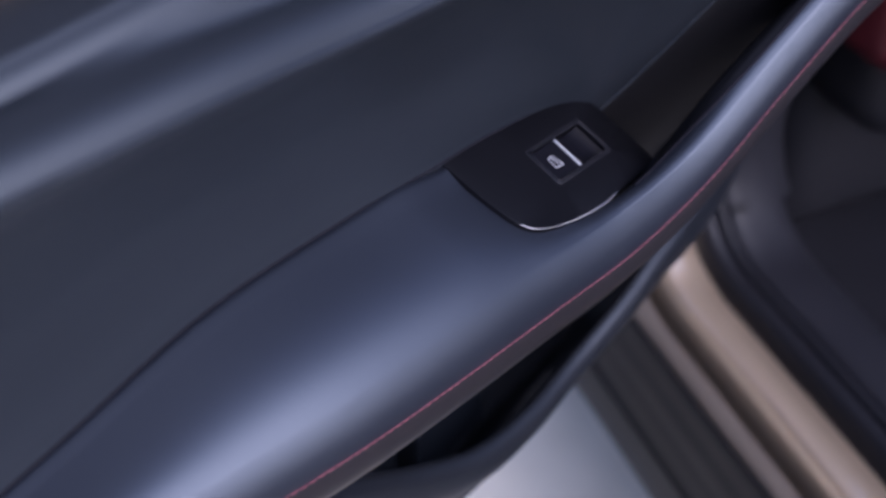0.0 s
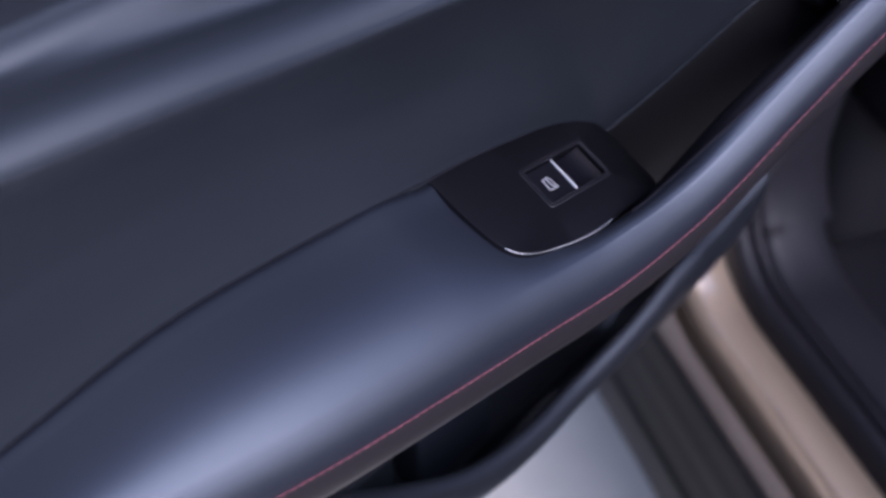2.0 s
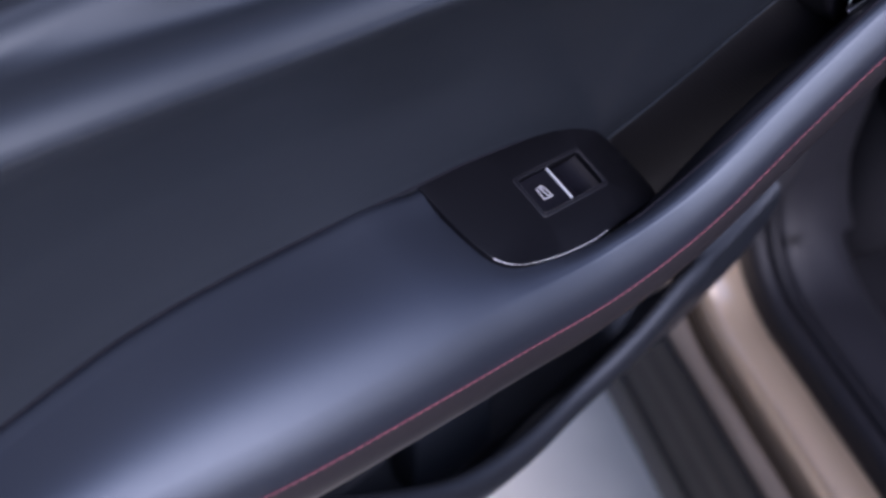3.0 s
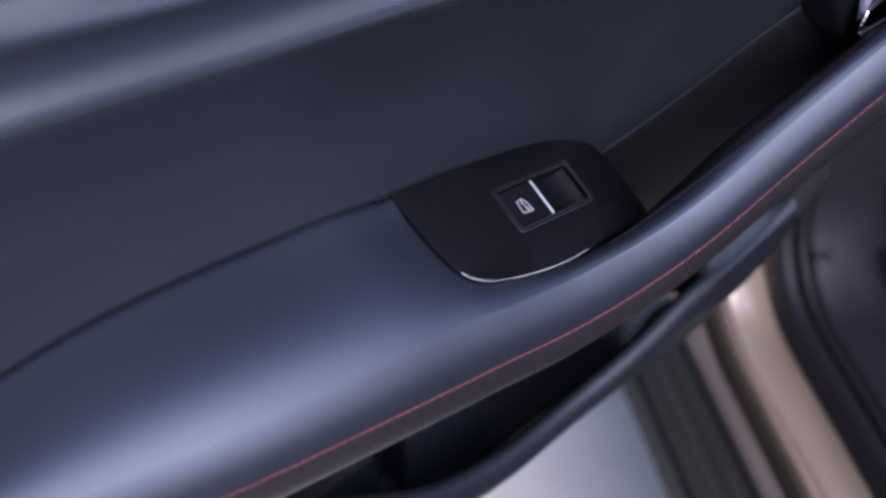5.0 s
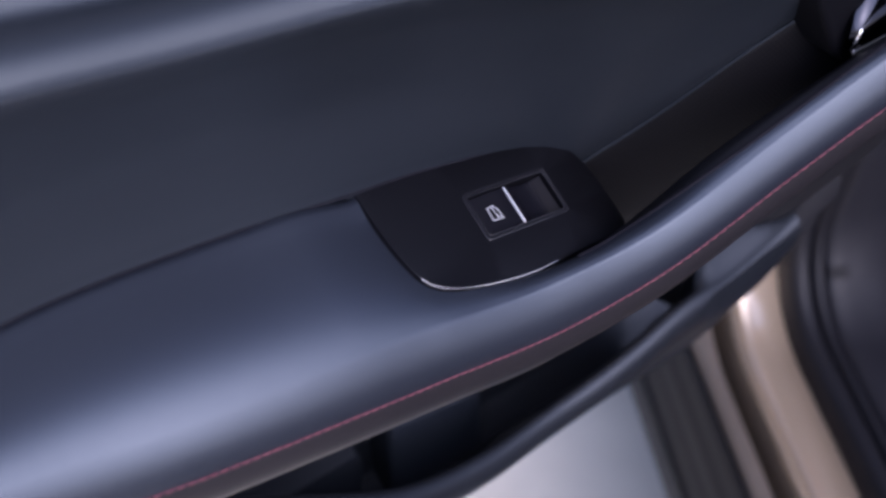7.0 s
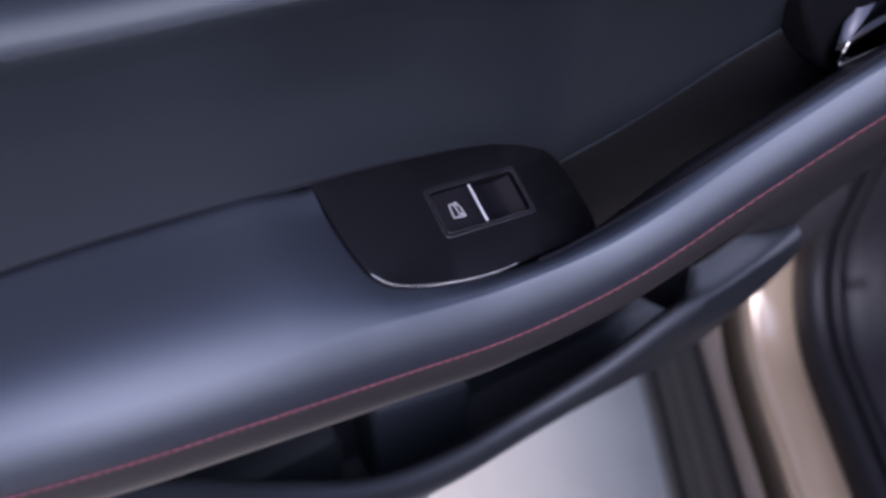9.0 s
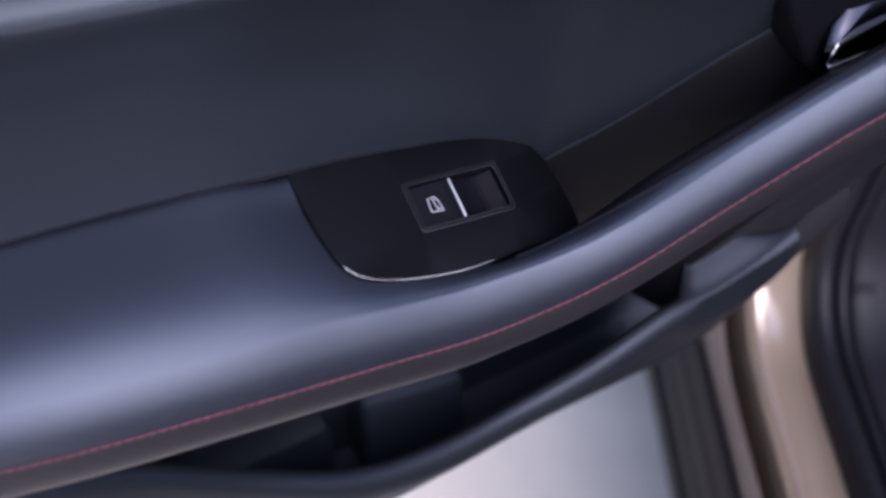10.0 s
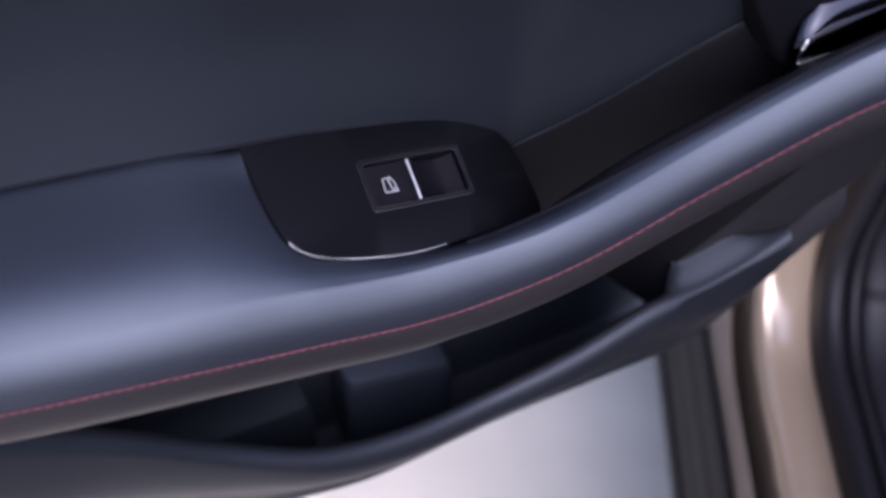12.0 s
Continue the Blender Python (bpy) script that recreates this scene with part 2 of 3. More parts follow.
def arm_section(x):
    ey, ez = edge(x)
    sy, sz = stitch(x)
    bar = min(1.0, max(0.0, (x + 0.005) / 0.055))
    full = 1.28 + 0.10 * blend(0.0, 1.0, (x + 0.11) / 0.06) - 0.20 * bar
    ry, rz = sy + 0.0056 * full, sz + 0.0143 * full
    back = blend(crv((-0.6, -0.2, -0.1, -0.03, 0.04), (0.033, 0.030, 0.020, 0.0122, 0.0105), x), 0.0086, bar)
    cy = ry + back
    near = blend(0.0, 1.0, (x + 0.085) / 0.045) * (1.0 - bar)
    ez = ez + near * (plate_z(x, ey) - 0.0008 - ez)
    cz = ez - 0.35 * (ey - cy)
    cz = cz + blend(0.0, 1.0, (x + 0.18) / 0.14) * (1.0 - bar) * (plate_z(x, cy) - 0.0008 - cz)
    cz = blend(cz, rz + 0.0009 + (back - 0.0032) * 0.92, bar)
    c1 = (ey + (cy - ey) * 0.62, ez + (cz - ez) * 0.62)
    reach = 0.65 * math.hypot(cy - ry, cz - rz)
    c2 = (ry + reach * math.cos(radians(45)), rz + reach * math.sin(radians(45)))
    # away from the plate the top is one convex arc, flat at the crease and steep at the front
    chord, slope = math.hypot(ey - ry, ez - rz), math.atan2(ez - rz, ey - ry)
    to_plate = blend(0.0, 1.0, (x + 0.13) / 0.085)
    a0, a1 = radians(13), radians(46)
    a0 = a0 + (radians(18) - a0) * to_plate
    l1, l2 = 0.52 * chord, 0.30 * chord
    d1 = (ey - l1 * math.cos(a0), ez - l1 * math.sin(a0))
    d2 = (ry + l2 * math.cos(a1), rz + l2 * math.sin(a1))
    w = blend(0.0, 1.0, (x + 0.10) / 0.085)
    c1 = tuple(p + (q - p) * w for p, q in zip(d1, c1))
    c2 = tuple(p + (q - p) * w for p, q in zip(d2, c2))
    pts = [(ey + blend(0.04, 0.006, bar), ez - 0.03), (ey + 0.003, ez - 0.009), (ey + 0.0008, ez - 0.0035)]
    for k in range(13):
        t = k / 12
        f0, f1, f2, f3 = (1 - t) ** 3, 3 * t * (1 - t) ** 2, 3 * t * t * (1 - t), t**3
        pts.append((f0 * (ey - 0.0016) + f1 * c1[0] + f2 * c2[0] + f3 * ry, f0 * ez + f1 * c1[1] + f2 * c2[1] + f3 * rz - 0.0006 * bar * math.exp(-(((t - 0.2) / 0.11) ** 2))))
    pts += [(sy + 0.0020 * full, sz + 0.0089 * full), (sy + 0.0003, sz + 0.0036 * full), (sy, sz), (sy - 0.0010, sz - 0.0055), (sy - 0.0006, sz - 0.0125), (sy + 0.0028, sz - 0.0195), (sy + 0.009, sz - 0.0225),
            (sy + blend(0.05, 0.020, bar), sz - 0.019), (sy + blend(0.075, 0.024, bar), sz - 0.012)]
    return smooth_line([(x, y, z) for y, z in pts], 2)


door = thing("open_door", (0.0, 0.1, 0.45), "open charcoal car door with padded armrest and red stitching", "door")


def dipped(p):
    """The vinyl sinks towards the rim of the switch plate."""
    q = PLATE.inverted() @ Vector(p)
    if abs(q.z) > 0.02 or q.x > 0.06:
        return p
    near, inside = 1.0, False
    for (u0, v0), (u1, v1) in zip(PLATE_RIM, PLATE_RIM[1:] + PLATE_RIM[:1]):
        k = min(1.0, max(0.0, ((q.x - u0) * (u1 - u0) + (q.y - v0) * (v1 - v0)) / ((u1 - u0) ** 2 + (v1 - v0) ** 2)))
        near = min(near, math.hypot(q.x - u0 - k * (u1 - u0), q.y - v0 - k * (v1 - v0)))
        if (v0 > q.y) != (v1 > q.y) and q.x < u0 + (q.y - v0) / (v1 - v0) * (u1 - u0):
            inside = not inside
    fade = 1.0 - blend(0.0, 1.0, (p[0] + 0.005) / 0.030)
    fade *= 1.0 - blend(0.0, 1.0, (q.y - 0.002) / 0.012)
    return Vector(p) - Vector((0, 0, 0.0018 * fade * (1.0 if inside else math.exp(-near / 0.0085))))


ARM = [[dipped(p) for p in arm_section(x)[:37]] + arm_section(x)[37:] for x in steps(-0.6, -0.07, 40) + steps(-0.068, 0.09, 90) + steps(0.095, 0.285, 30)]
armrest = part("armrest", loft([r[:37] for r in ARM]), SOFT, door, "blue-grey soft vinyl armrest running up into a pull handle", sharp=60)
part("armrest_front", loft([r[36:] + r[:1] for r in ARM]), FRONT, door, "vinyl front sewn below the stitching, coloured for the ground it reflects", sharp=60)

# trim strip along the pull handle's back, shade painted in; seam beside it
def handle_point(x, i):
    sec = arm_section(x)
    k = int(i)
    return sec[k].lerp(sec[k + 1], i - k)


def handle_seam(x):
    return 17.0 + 4.5 * blend(0.0, 1.0, (x - 0.05) / 0.06)


rows = []
for x in steps(0.030, 0.285, 50):
    last = handle_seam(x)
    first = last - 1.0 - (last - 4.0) * blend(0.0, 1.0, (x - 0.03) / 0.035)
    rows.append([handle_point(x, first + (last - first) * j / 10) + Vector((0, -0.0002, 0.0004)) for j in range(11)])
part("handle_strip", loft(rows), STRIP, armrest, "trim strip along the back of the handle, darkened as if turned from the light", sharp=60)
part("handle_seam", tube([handle_point(x, handle_seam(x)) + Vector((0, -0.0001, 0.0001)) for x in steps(0.026, 0.285, 60)], 0.0009, 6), SEAM, armrest)

# red thread: a row of short stitches lying on the front of the roll
bm = bmesh.new()
x = -0.45
while x < 0.28:
    y0, z0 = stitch(x)
    y1, z1 = stitch(x + 0.0030)
    t = tube([(x, y0 - 0.0001, z0), (x + 0.0015, (y0 + y1) / 2 - 0.0005, (z0 + z1) / 2), (x + 0.0030, y1 - 0.0001, z1 + 0.0001)], 0.00038, 6)
    me = bpy.data.meshes.new("tmp")
    t.to_mesh(me)
    t.free()
    bm.from_mesh(me)
    bpy.data.meshes.remove(me)
    x += 0.0037
part("stitching", bm, THREAD, armrest, "row of dark red stitches")
part("seam", tube([(x, stitch(x)[0] - 0.00002, stitch(x)[1] - 0.0004) for x in steps(-0.5, 0.28, 95)], 0.0005, 6), SEAM, armrest)


# ---- upper door panel ----
CREST_X = [-0.6, -0.22, -0.16, -0.10, -0.04, 0.10, 0.30]
CREST_Y = [0.0, -0.004, -0.008, -0.012, -0.020, -0.068, -0.15]
CREST_Z = [1.055, 1.0185, 1.0140, 1.0080, 1.0055, 1.0, 1.03]
RISE_X = [-0.6, -0.22, -0.16, -0.10, -0.04, 0.10, 0.30]
RISE = [0.005, 0.0065, 0.0125, 0.0195, 0.0215, 0.022, 0.024]


def panel_section(x):
    by, bz = base(x)
    by, bz = by - 0.0012, bz + 0.0008
    cy, cz = crv(CREST_X, CREST_Y, x), crv(CREST_X, CREST_Z, x)
    h = cz - bz
    lean = 0.006 * (1.0 - blend(0.0, 1.0, (x + 0.05) / 0.12))
    pts = [
        (by + 0.03, bz - 0.02), (by + 0.002, bz - 0.003), (by, bz), (by + 0.10 * (cy - by) + 0.001 + 0.4 * lean, bz + 0.10 * h),
        (by + 0.38 * (cy - by) + 0.004 + lean, bz + 0.40 * h), (by + 0.70 * (cy - by) + 0.005, bz + 0.70 * h),
    ]
    # two rounded ridges with a flat step between them
    up = crv(RISE_X, RISE, x)
    for oy, oz, r, angles in ((0.0, 0.0, 0.015, (78, 64, 50, 36, 22, 7)), (0.0215, up, 0.015, (60, 46, 30, 12))):
        for deg in angles:
            a = radians(deg)
            pts.append((cy + oy + r * (1 - math.sin(a)), cz + oz + r * (math.cos(a) - 1)))
        if not oy:
            pts.append((cy + 0.0190, cz + 0.0010))
    pts += [(cy + 0.055, cz + up), (cy + 0.085, cz + up - 0.015), (cy + 0.09, cz - 0.03)]
    return smooth_line([(x, y, z) for y, z in pts], 4)


part("upper_panel", loft([panel_section(x) for x in steps(-0.6, 0.285, 90)], closed=True, caps=True), PANEL, door,
     "dark grey moulded upper panel with two ridges", sharp=60)

part("panel_seam", tube([(x, base(x)[0] - 0.0010, base(x)[1] + 0.0002) for x in steps(-0.6, 0.045, 80)], 0.0008, 6), SEAM, door)

# ---- pull cup behind the handle ----
rows = []
for x in steps(0.045, 0.285, 40):
    by, bz = base(x)
    rows.append(smooth_line([(x, by + 0.004, bz + 0.002), (x, by - 0.001, bz - 0.001), (x, by - 0.003, bz - 0.02), (x, by - 0.006, bz - 0.042), (x, by - 0.010, bz - 0.052), (x, by - 0.016, bz - 0.055)], 4))
part("mesh_trim", loft(rows), MESH, door, "dark textured trim inside the pull cup")
part("trim_edge", tube([(x, base(x)[0] - 0.0015, base(x)[1] - 0.0003) for x in steps(0.072, 0.16, 30)], 0.00045, 6), PANEL, door)

# ---- door release ----
outline = [(0.124, 0.956), (0.1305, 0.940), (0.146, 0.914), (0.152, 0.909), (0.28, 0.898), (0.28, 1.01), (0.135, 1.01)]
bm = bmesh.new()
front = bm.faces.new([bm.verts.new((x, -0.046 - 0.12 * (x - 0.124), z)) for x, z in outline])
ext = bmesh.ops.extrude_face_region(bm, geom=[front])
for v in ext["geom"]:
    if isinstance(v, bmesh.types.BMVert):
        v.co.y += 0.05
bmesh.ops.bevel(bm, geom=bm.edges[:], offset=0.0025, segments=3, profile=0.5, affect="EDGES")
part("release_housing", bm, SATIN, door, "satin black housing of the door release")


def lever_point(x, v, out=0.0):
    """A point of the lever, from its lower lip (v = 0) to its upper edge (v = 1)."""
    y = -0.0553 - 0.12 * (x - 0.145) + 0.0055 * v - 0.0030 * math.sin(math.pi * v) - out
    return Vector((x, y, 0.9196 + 0.145 * (x - 0.145) + 0.0180 * v))


def lever_left(v):
    return 0.1458 + 0.0055 * v - 0.014 * v * (1 - v)


rows = []
for i in range(33):
    u = (i / 32) ** 1.6
    row = []
    for j in range(25):
        v = j / 24
        x = lever_left(v) + (0.205 - lever_left(v)) * u
        row.append(lever_point(x, v) + Vector((0, 0.0030 * math.exp(-u / 0.04), 0)))
    rows.append(row)
lever = part("release_lever", loft(rows), DARKCHROME, door, "dark chrome door release lever", sharp=60)
part("lever_lip", tube([lever_point(x, 0.0, 0.0003) for x in steps(0.1460, 0.205, 24)], 0.0007, 8), CHROME, lever, "bright chrome lower lip")
part("lever_edge", tube([lever_point(lever_left(v) + 0.0012 + 0.004 * v, v, -0.0014) for v in steps(0.0, 0.5, 10)], 0.0007, 8), CHROME, lever, "bright chrome curved end")


# ---- window switch on its plate ----

def on_plate(u, v, w=0.0):
    drop = 0.0
    if u > 0.048:
        drop = 16.0 * (u - 0.048) ** 2
    return PLATE @ Vector((u, v, w - drop))


rim = [(p.x, p.y) for p in smooth_line([(u, v, 0) for u, v in PLATE_RIM] + [(*PLATE_RIM[0], 0)], 3)[:-1]]
HOLE = (0.0006, -0.0188, 0.0408, 0.0008)


def rounded(u0, v0, u1, v1, r, n=4):
    out = []
    for cu, cv, a in ((u1 - r, v1 - r, 0), (u0 + r, v1 - r, 90), (u0 + r, v0 + r, 180), (u1 - r, v0 + r, 270)):
        for k in range(n + 1):
            t = radians(a + 90 * k / n)
            out.append((cu + r * math.cos(t), cv + r * math.sin(t)))
    return out


def ring_plate(outer, inner, w0, w1, chamfer):
    """A plate with a hole, from w0 up to w1, its outer top edge rounded off."""
    bm = bmesh.new()
    cu, cv = sum(p[0] for p in outer) / len(outer), sum(p[1] for p in outer) / len(outer)

    def shrunk(d):
        res = []
        for u, v in outer:
            q = Vector((u - cu, v - cv))
            q *= 1 - d / q.length
            res.append((cu + q.x, cv + q.y))
        return res

    loops = [(outer, w0), (outer, w1 - chamfer), (shrunk(chamfer * 0.35), w1 - chamfer * 0.3), (shrunk(chamfer), w1)]
    made = [[bm.verts.new((u, v, w)) for u, v in pts] for pts, w in loops]
    for a, b in zip(made, made[1:]):
        for j in range(len(a)):
            k = (j + 1) % len(a)
            bm.faces.new((a[j], a[k], b[k], b[j]))
    ins = [bm.verts.new((u, v, w1)) for u, v in inner]
    low_ins = [bm.verts.new((u, v, w0)) for u, v in inner]
    es = []
    for lp in (made[-1], ins):
        for j in range(len(lp)):
            k = (j + 1) % len(lp)
            es.append(bm.edges.get((lp[j], lp[k])) or bm.edges.new((lp[j], lp[k])))
    for j in range(len(ins)):
        k = (j + 1) % len(ins)
        bm.faces.new((ins[j], ins[k], low_ins[k], low_ins[j]))
    bmesh.ops.triangle_fill(bm, use_beauty=True, use_dissolve=False, edges=es)
    for v in bm.verts:
        v.co = on_plate(v.co.x, v.co.y, v.co.z)
    return bm


plate = part("switch_plate", ring_plate(rim, rounded(*HOLE, 0.0015), -0.005, 0.0010, 0.0012), SATIN, door, "satin black window switch plate", sharp=28)
part("plate_edge", tube([on_plate(p[0] * 0.99, p[1] * 0.99 + 0.0001, 0.0006) for p in rim[37:52]], 0.00015, 6), SILVER, plate, "thin bright edge of the plate")
part("bezel", ring_plate(rounded(HOLE[0] - 0.0008, HOLE[1] - 0.0008, HOLE[2] + 0.0008, HOLE[3] + 0.0008, 0.002), rounded(HOLE[0] + 0.0008, HOLE[1] + 0.0008, HOLE[2] - 0.0008, HOLE[3] - 0.0008, 0.0012), -0.004, 0.0015, 0.0005), SATIN, plate, sharp=25)
# Two paler lines drawn as the highlights on the bezel's edges.
for grow, lift in ((0.0007, 0.0013), (-0.0006, 0.0014)):
    line = rounded(HOLE[0] - grow, HOLE[1] - grow, HOLE[2] + grow, HOLE[3] + grow, 0.0018, 5)
    part("bezel_edge", tube([on_plate(u, v, lift) for u, v in line + line[:1]], 0.00017, 5), EDGE, plate)
rows = []
for u, w in ((0.0017, -0.004), (0.0017, -0.0006), (0.0021, -0.0002), (0.008, 0.0002), (0.0150, 0.0006), (0.0186, 0.0008), (0.0192, 0.0007), (0.0206, 0.0005), (0.022, -0.0004), (0.025, -0.0017), (0.029, -0.0026),
             (0.033, -0.0026), (0.037, -0.0016), (0.0393, -0.0005), (0.0397, -0.0010), (0.0397, -0.004)):
    rows.append([on_plate(u, v, min(w, w - d)) for v, d in ((-0.0177, 0.003), (-0.0177, 0.0004), (-0.0173, 0.0), (-0.009, 0.0), (-0.0007, 0.0), (-0.0003, 0.0004), (-0.0003, 0.003))])
part("rocker", loft(rows), GLOSS, plate, "gloss black rocker of the window switch", sharp=40)
bm = box((0.01935, -0.0174, 0.0002), (0.0200, -0.0006, 0.0013), 0.0002)
bm.transform(PLATE)
part("marker_bar", bm, SILVER, plate, "silver bar across the rocker")


def glyph():
    """A small pictogram of a side window, drawn as strokes."""
    bm = bmesh.new()
    shape = [(0.0078, -0.0068), (0.0107, -0.0064), (0.0119, -0.0086), (0.0123, -0.0125), (0.0080, -0.0122), (0.0074, -0.0118)]
    strokes = list(zip(shape, shape[1:] + shape[:1])) + [((0.0098, -0.0072), (0.0104, -0.0116)), ((0.0104, -0.0116), (0.0118, -0.0113))]
    for (u0, v0), (u1, v1) in strokes:
        d = Vector((u1 - u0, v1 - v0)).normalized()
        n = Vector((-d.y, d.x)) * 0.00012
        a, b = Vector((u0, v0)) - d * 0.0002, Vector((u1, v1)) + d * 0.0002
        lo = [bm.verts.new(on_plate(q.x, q.y, 0.0003)) for q in (a - n, b - n, b + n, a + n)]
        hi = [bm.verts.new(on_plate(q.x, q.y, 0.00062)) for q in (a - n, b - n, b + n, a + n)]
        bm.faces.new(hi)
        for j in range(4):
            k = (j + 1) % 4
            bm.faces.new((lo[j], lo[k], hi[k], hi[j]))
    return bm


part("window_symbol", glyph(), SILVER, plate, "white window pictogram", smooth=False)

# ---- map pocket ----


def shelf(x):
    """How far the lip widens into a small shelf past the pocket's end."""
    return blend(0.0, 1.0, (x - 0.177) / 0.008) * (1.0 - 0.85 * blend(0.0, 1.0, (x - 0.215) / 0.034))


def pocket_section(x):
    ly, lz = lip(x)
    wy, wz = low(x)
    h = lz - wz
    k = shelf(x)
    pts = [
        (ly + 0.012 + 0.012 * k, lz - 0.05), (ly + 0.0085 + 0.009 * k, lz - 0.012 + 0.018 * k), (ly + 0.0058 + 0.0080 * k, lz - 0.003 + 0.0108 * k), (ly + 0.002 + 0.001 * k, lz + 0.0005 * k), (ly - 0.003 + 0.001 * k, lz - 0.003 + 0.001 * k),
        (ly - 0.0055 + 0.003 * k, lz - 0.011 + 0.005 * k), (ly - 0.003, lz - 0.35 * h),
        (wy - 0.010, wz + 0.35 * h), (wy - 0.002, wz + 0.012), (wy, wz), (wy + 0.008, wz - 0.010), (wy + 0.03, wz - 0.045), (wy + 0.062, wz - 0.095), (wy + 0.064, wz - 0.089), (wy + 0.034, wz - 0.040), (wy + 0.015, wz + 0.006),
    ]
    return smooth_line([(x, y, z) for y, z in pts], 4)


part("map_pocket", loft([pocket_section(x) for x in steps(-0.6, 0.247, 120)], closed=True, caps=True), POCKET, door, "dark grey moulded map pocket with a curved lip", sharp=60)
rows = [smooth_line([(x, 0.112, 0.90), (x, 0.115, 0.78), (x, 0.116, 0.66), (x, 0.114, 0.55), (x, 0.104, 0.530), (x, 0.070, 0.530)], 4) for x in steps(-0.6, 0.285, 8)]
part("pocket_liner", loft(rows), LINER, door)
rows = []
for x in steps(0.1845, 0.285, 20):
    sy, sz = stitch(x)
    ly, lz = lip(x)
    k = shelf(x)
    by, bz = ly + 0.0134 * k, lz + 0.0078 * k
    rows.append(smooth_line([(x, sy + 0.018, sz - 0.012), (x, sy + 0.019, sz - 0.022), (x, sy + 0.022, sz - 0.035), (x, 0.66 * (sy + 0.022) + 0.34 * by, 0.66 * (sz - 0.035) + 0.34 * bz), (x, 0.33 * (sy + 0.022) + 0.67 * by, 0.33 * (sz - 0.035) + 0.67 * bz), (x, by, bz + 0.0015), (x, by, bz), (x, by + 0.005, bz - 0.008), (x, by + 0.006, bz - 0.045), (x, 0.113, bz - 0.055), (x, 0.113, sz - 0.02)], 4))
part("door_card", loft(rows, closed=True, caps=True), CARD, door, "grey lower door card, its shade put into the colour")
# moulded bottle holder on the pocket floor
rows = []
for z, k in ((0.528, 1.04), (0.560, 1.02), (0.590, 1.0), (0.5965, 0.985), (0.599, 0.95), (0.5998, 0.88)):
    ring = rounded(0.0535 - 0.0365 * k, 0.103 - 0.015 * k, 0.0535 + 0.0365 * k, 0.103 + 0.015 * k, 0.005)
    rows.append([(u, v, z - 0.3 * (u - 0.05) * (z - 0.528) / 0.07) for u, v in ring])
part("bottle_holder", loft(rows, closed=True, caps=True), BLOCK, door, "moulded block inside the pocket", sharp=50)

rows = []
for z, k in ((0.528, 0.0), (0.595, 0.0), (0.604, 0.002), (0.606, 0.006)):
    rows.append([(u, v, z) for u, v in rounded(-0.45 + k, 0.085 + k, -0.006 - k, 0.118, 0.005)])
part("pocket_step", loft(rows, closed=True, caps=True), LINER, door, "raised step in the pocket floor", sharp=50)

# ---- door shell, belt and window ----
bm = loft([[(x, 0.18, 0.37), (x, 0.195, 0.42), (x, 0.205, 0.75), (x, 0.165, 0.98), (x, 0.12, 1.06), (x, 0.085, 1.05), (x, 0.125, 0.95), (x, 0.130, 0.70), (x, 0.165, 0.39)] for x in steps(-0.6, 0.285, 4)], closed=True, caps=True)
part("door_shell", bm, PAINT, door, "bronze painted outer door skin")
# Unseen leaning window and frame, added as something dark for the armrest to mirror.
bm = loft([[(x, 0.095, 1.03), (x, 0.045, 1.25), (x, -0.02, 1.45), (x, -0.016, 1.452), (x, 0.049, 1.252), (x, 0.099, 1.032)] for x in steps(-0.55, 0.28, 2)], closed=True, caps=True)
part("unseen_door_glass", bm, GLASS, door, "unseen dark side window, added to darken reflections")
bm = loft([[(x, -0.03, 1.44), (x, 0.0, 1.43), (x, 0.0, 1.50), (x, -0.04, 1.51)] for x in steps(-0.6, 0.285, 2)], closed=True, caps=True)
part("unseen_window_frame", bm, GLOSS, door)
hold(door)

# ---- car body beside the door ----
ALONG = Vector((math.cos(radians(62.2)), math.sin(radians(62.2)), 0))
OUT = Vector((-ALONG.y, ALONG.x, 0))
SILL_Z = 0.452


def side(s, off, z):
    return ALONG * s + OUT * off + Vector((0, 0, z))


def opening_path():
    """Stations along the sill and up the pillar: place and inward normal in the plane of the car's side."""
    out = [(s, SILL_Z, 0.0, 1.0) for s in steps(-2.0, 0.21, 22)]
    r = 0.085
    for k in range(1, 13):
        a = radians(94 * k / 12)
        out.append((0.21 + r * math.sin(a), SILL_Z + r * (1 - math.cos(a)), -math.sin(a), math.cos(a)))
    s, z = out[-1][0], out[-1][1]
    for k in range(1, 12):
        out.append((s - 0.07 * 0.1 * k, z + 0.1 * k, -math.sin(radians(94)), math.cos(radians(94))))
    return out


def sweep(profile, n=3, path=None):
    """A profile of (off, height) run round the door opening."""
    line = [(p.x, p.y) for p in smooth_line([(a, b, 0) for a, b in profile], n)]
    return loft([[side(s + ns * h, off, z + nz * h) for off, h in line] for s, z, ns, nz in (path or opening_path())])


body = thing("car", side(0.0, -0.3, 0.45), "bronze car with bare sill, pillar and rubber door seal", "car")
part("sill", sweep([(-0.270, -0.095), (-0.279, -0.085), (-0.2845, -0.060), (-0.2853, -0.016), (-0.2868, -0.004), (-0.291, 0.001), (-0.298, 0.001), (-0.312, -0.004), (-0.326, -0.011), (-0.337, -0.017), (-0.345, -0.03)]), PAINT, body,
     "glossy bronze painted door sill and pillar", sharp=70)
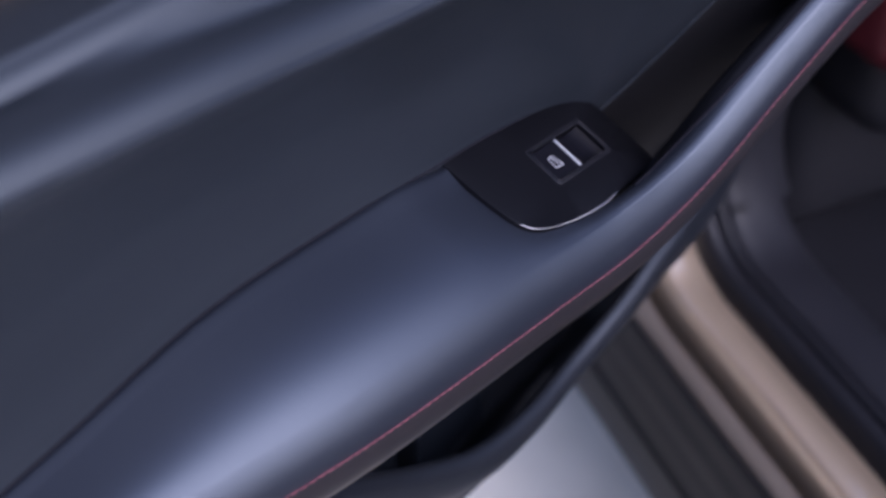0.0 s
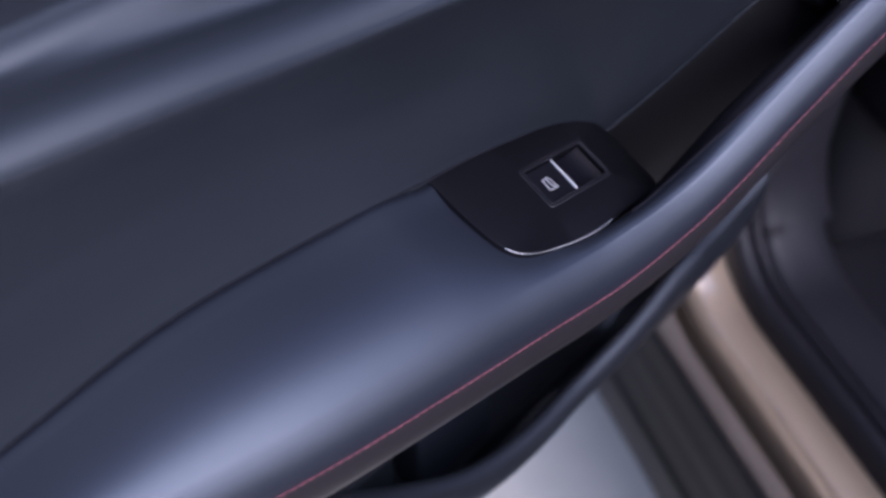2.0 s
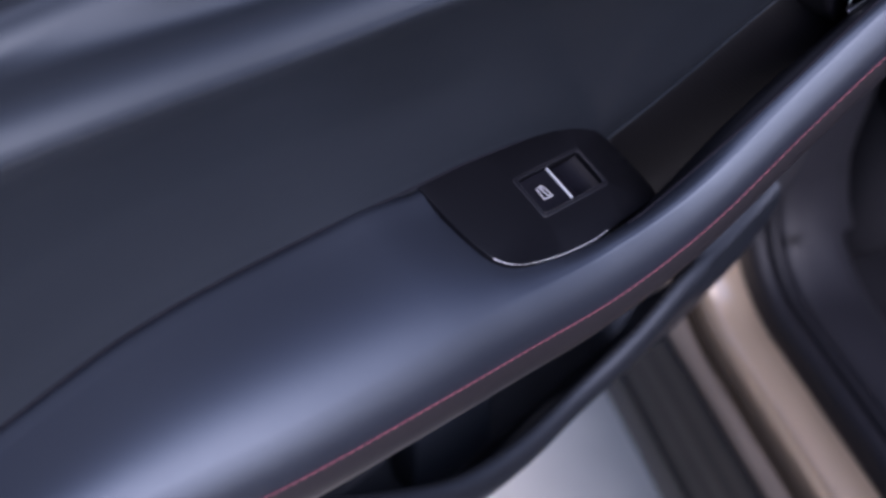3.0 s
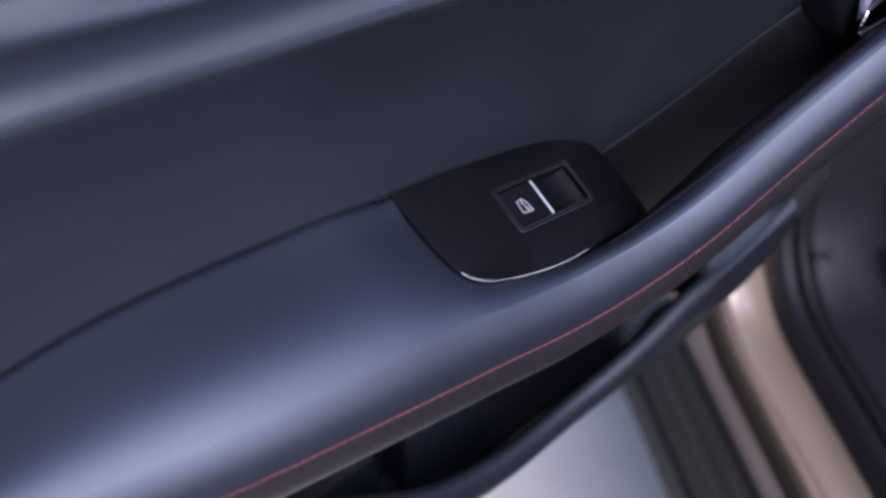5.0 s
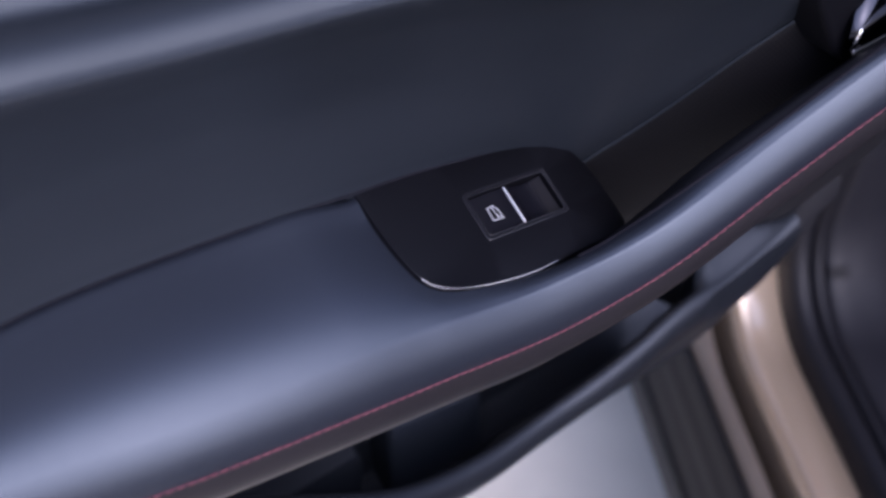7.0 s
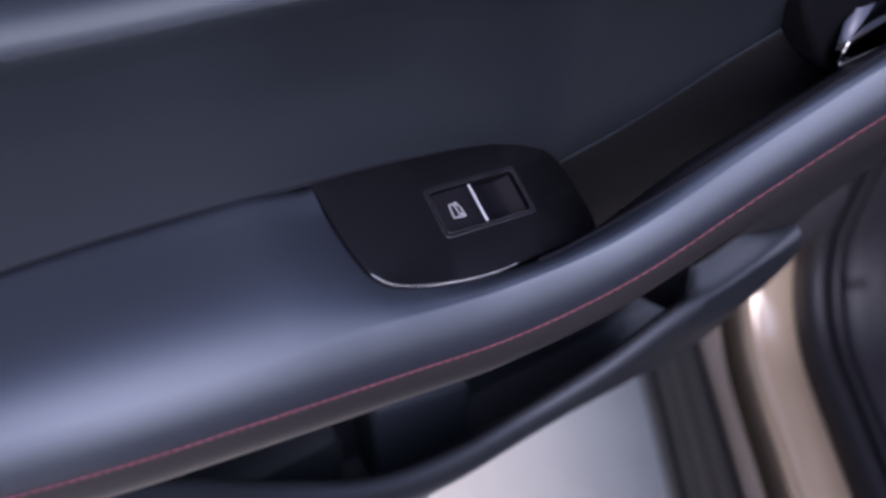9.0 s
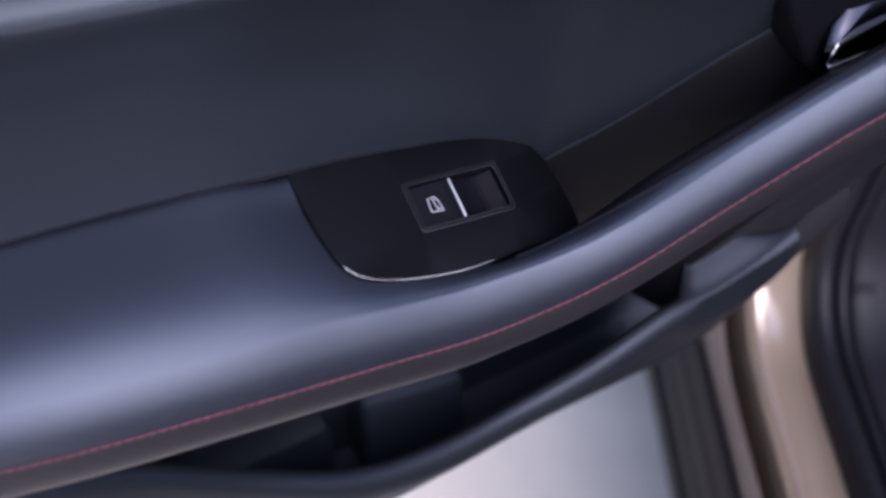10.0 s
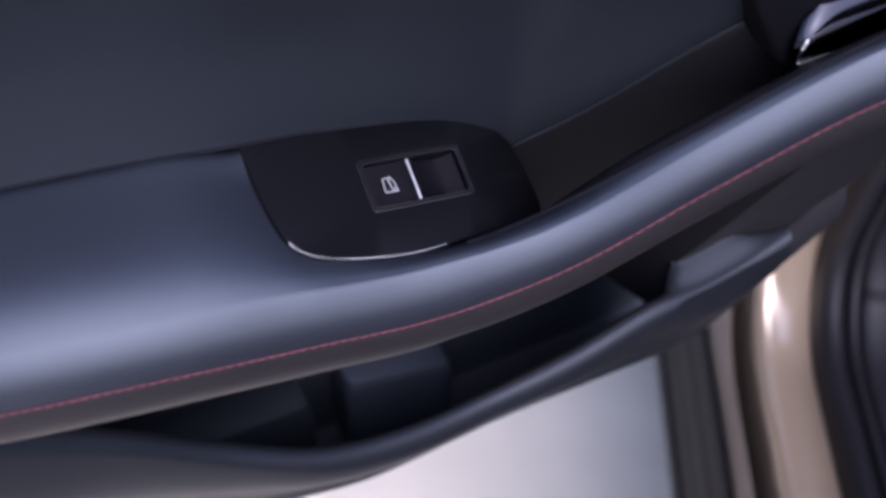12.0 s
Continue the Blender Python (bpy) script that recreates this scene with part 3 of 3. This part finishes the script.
part("sill_flange", sweep([(-0.2630, -0.07), (-0.2636, -0.046), (-0.2660, -0.035), (-0.2690, -0.0280), (-0.2704, -0.0268), (-0.2715, -0.030), (-0.2720, -0.08)], path=opening_path()[:33]), FLANGE, body, "bronze sill flange, its shade put into a dimmer colour")
part("rocker_cladding", sweep([(-0.36, -0.31), (-0.275, -0.27), (-0.250, -0.20), (-0.2425, -0.150), (-0.2425, -0.150), (-0.2465, -0.140), (-0.2480, -0.115), (-0.2500, -0.105), (-0.2505, -0.085), (-0.2540, -0.072), (-0.2555, -0.055), (-0.2590, -0.046), (-0.264, -0.052)], path=[(s, SILL_Z, 0.0, 1.0) for s in steps(-2.0, 1.0, 30)]), CLAD, body, "black plastic rocker cladding", sharp=50)
part("door_seal", sweep([(-0.333, -0.02), (-0.3345, -0.006), (-0.338, 0.004), (-0.344, 0.009), (-0.351, 0.008), (-0.3555, 0.001), (-0.357, -0.004), (-0.3585, 0.0), (-0.362, 0.004), (-0.367, 0.003), (-0.369, -0.005)]), RUBBER, body, "black rubber door seal", sharp=80)
part("sill_trim", sweep([(-0.369, -0.012), (-0.37, -0.002), (-0.376, 0.003), (-0.39, 0.003), (-0.42, -0.004), (-0.44, -0.015), (-0.455, -0.04), (-0.462, -0.10), (-0.47, -0.16)], path=opening_path()[:30]), TRIM, body, "dark grey plastic sill and pillar trim", sharp=60)
part("pillar_trim", sweep([(-0.369, -0.012), (-0.37, -0.002), (-0.376, 0.003), (-0.39, 0.003), (-0.42, -0.004), (-0.46, -0.03), (-0.50, -0.10), (-0.50, -0.22)], path=opening_path()[28:]), TRIM, body, sharp=60)
part("cabin_floor", loft([[side(s, -0.455, 0.30), side(s, -0.47, 0.292), side(s, -0.7, 0.30), side(s, -1.7, 0.30)] for s in steps(-2.0, 1.2, 6)]), CARPET, body, "black cabin carpet")
part("front_fender", loft([[side(s, -0.23, 0.2), side(s, -0.19, 0.6), side(s, -0.21, 1.0), side(s, -0.30, 1.05), side(s, -0.36, 1.0), side(s, -0.36, 0.3)] for s in steps(0.42, 2.0, 4)]), PAINT, body)
# Unseen roof slab, added to darken the cabin, set in to clear the sun.
part("unseen_roof", box((-2.2, -1.65, 1.56), (1.8, -1.10, 1.62), 0.02, Matrix(((ALONG.x, OUT.x, 0, 0), (ALONG.y, OUT.y, 0, 0), (0, 0, 1, 0), (0, 0, 0, 1)))), LINING, body)
# Unseen far side, added to close the cabin, low enough to let light over.
part("unseen_far_side", box((-2.2, -1.80, 0.25), (1.8, -1.72, 0.98), 0.01, Matrix(((ALONG.x, OUT.x, 0, 0), (ALONG.y, OUT.y, 0, 0), (0, 0, 1, 0), (0, 0, 0, 1)))), TRIM, body)


def tyre_ring(c, r, w):
    rows = []
    for k in range(48):
        a = 2 * math.pi * k / 48
        prof = [(r - 0.10, -w / 2), (r - 0.03, -w / 2 - 0.01), (r - 0.005, -w / 2 + 0.01), (r, -w / 4), (r, w / 4), (r - 0.005, w / 2 - 0.01), (r - 0.03, w / 2 + 0.01), (r - 0.10, w / 2)]
        rows.append([side(c[0] + q * math.cos(a), c[1] + d, c[2] + q * math.sin(a)) for q, d in prof])
    return loft(rows + rows[:1], closed=True)


for s_at in (1.3, -1.55):
    part("tyre", tyre_ring((s_at, -0.42, 0.34), 0.34, 0.2), RUBBER, body)
hold(body)

# ---- front seat ----
SIDEWAYS = Matrix(((ALONG.x, OUT.x, 0, 0), (ALONG.y, OUT.y, 0, 0), (0, 0, 1, 0), (0, 0, 0, 1)))
seat = thing("front_seat", side(0.6, -0.8, 0.3), "black leather front seat with dark red side bolster", "car seat")
part("seat_base", box((0.36, -1.02, 0.30), (0.95, -0.52, 0.62), 0.05, SIDEWAYS, 4), SEAT, seat)
part("backrest", box((0.26, -1.02, 0.50), (0.42, -0.52, 1.15), 0.05, SIDEWAYS, 4), SEAT, seat)
part("bolster", box((0.24, -0.60, 0.60), (0.44, -0.49, 1.05), 0.04, SIDEWAYS, 4), RED, seat, "dark red side bolster")
hold(seat)
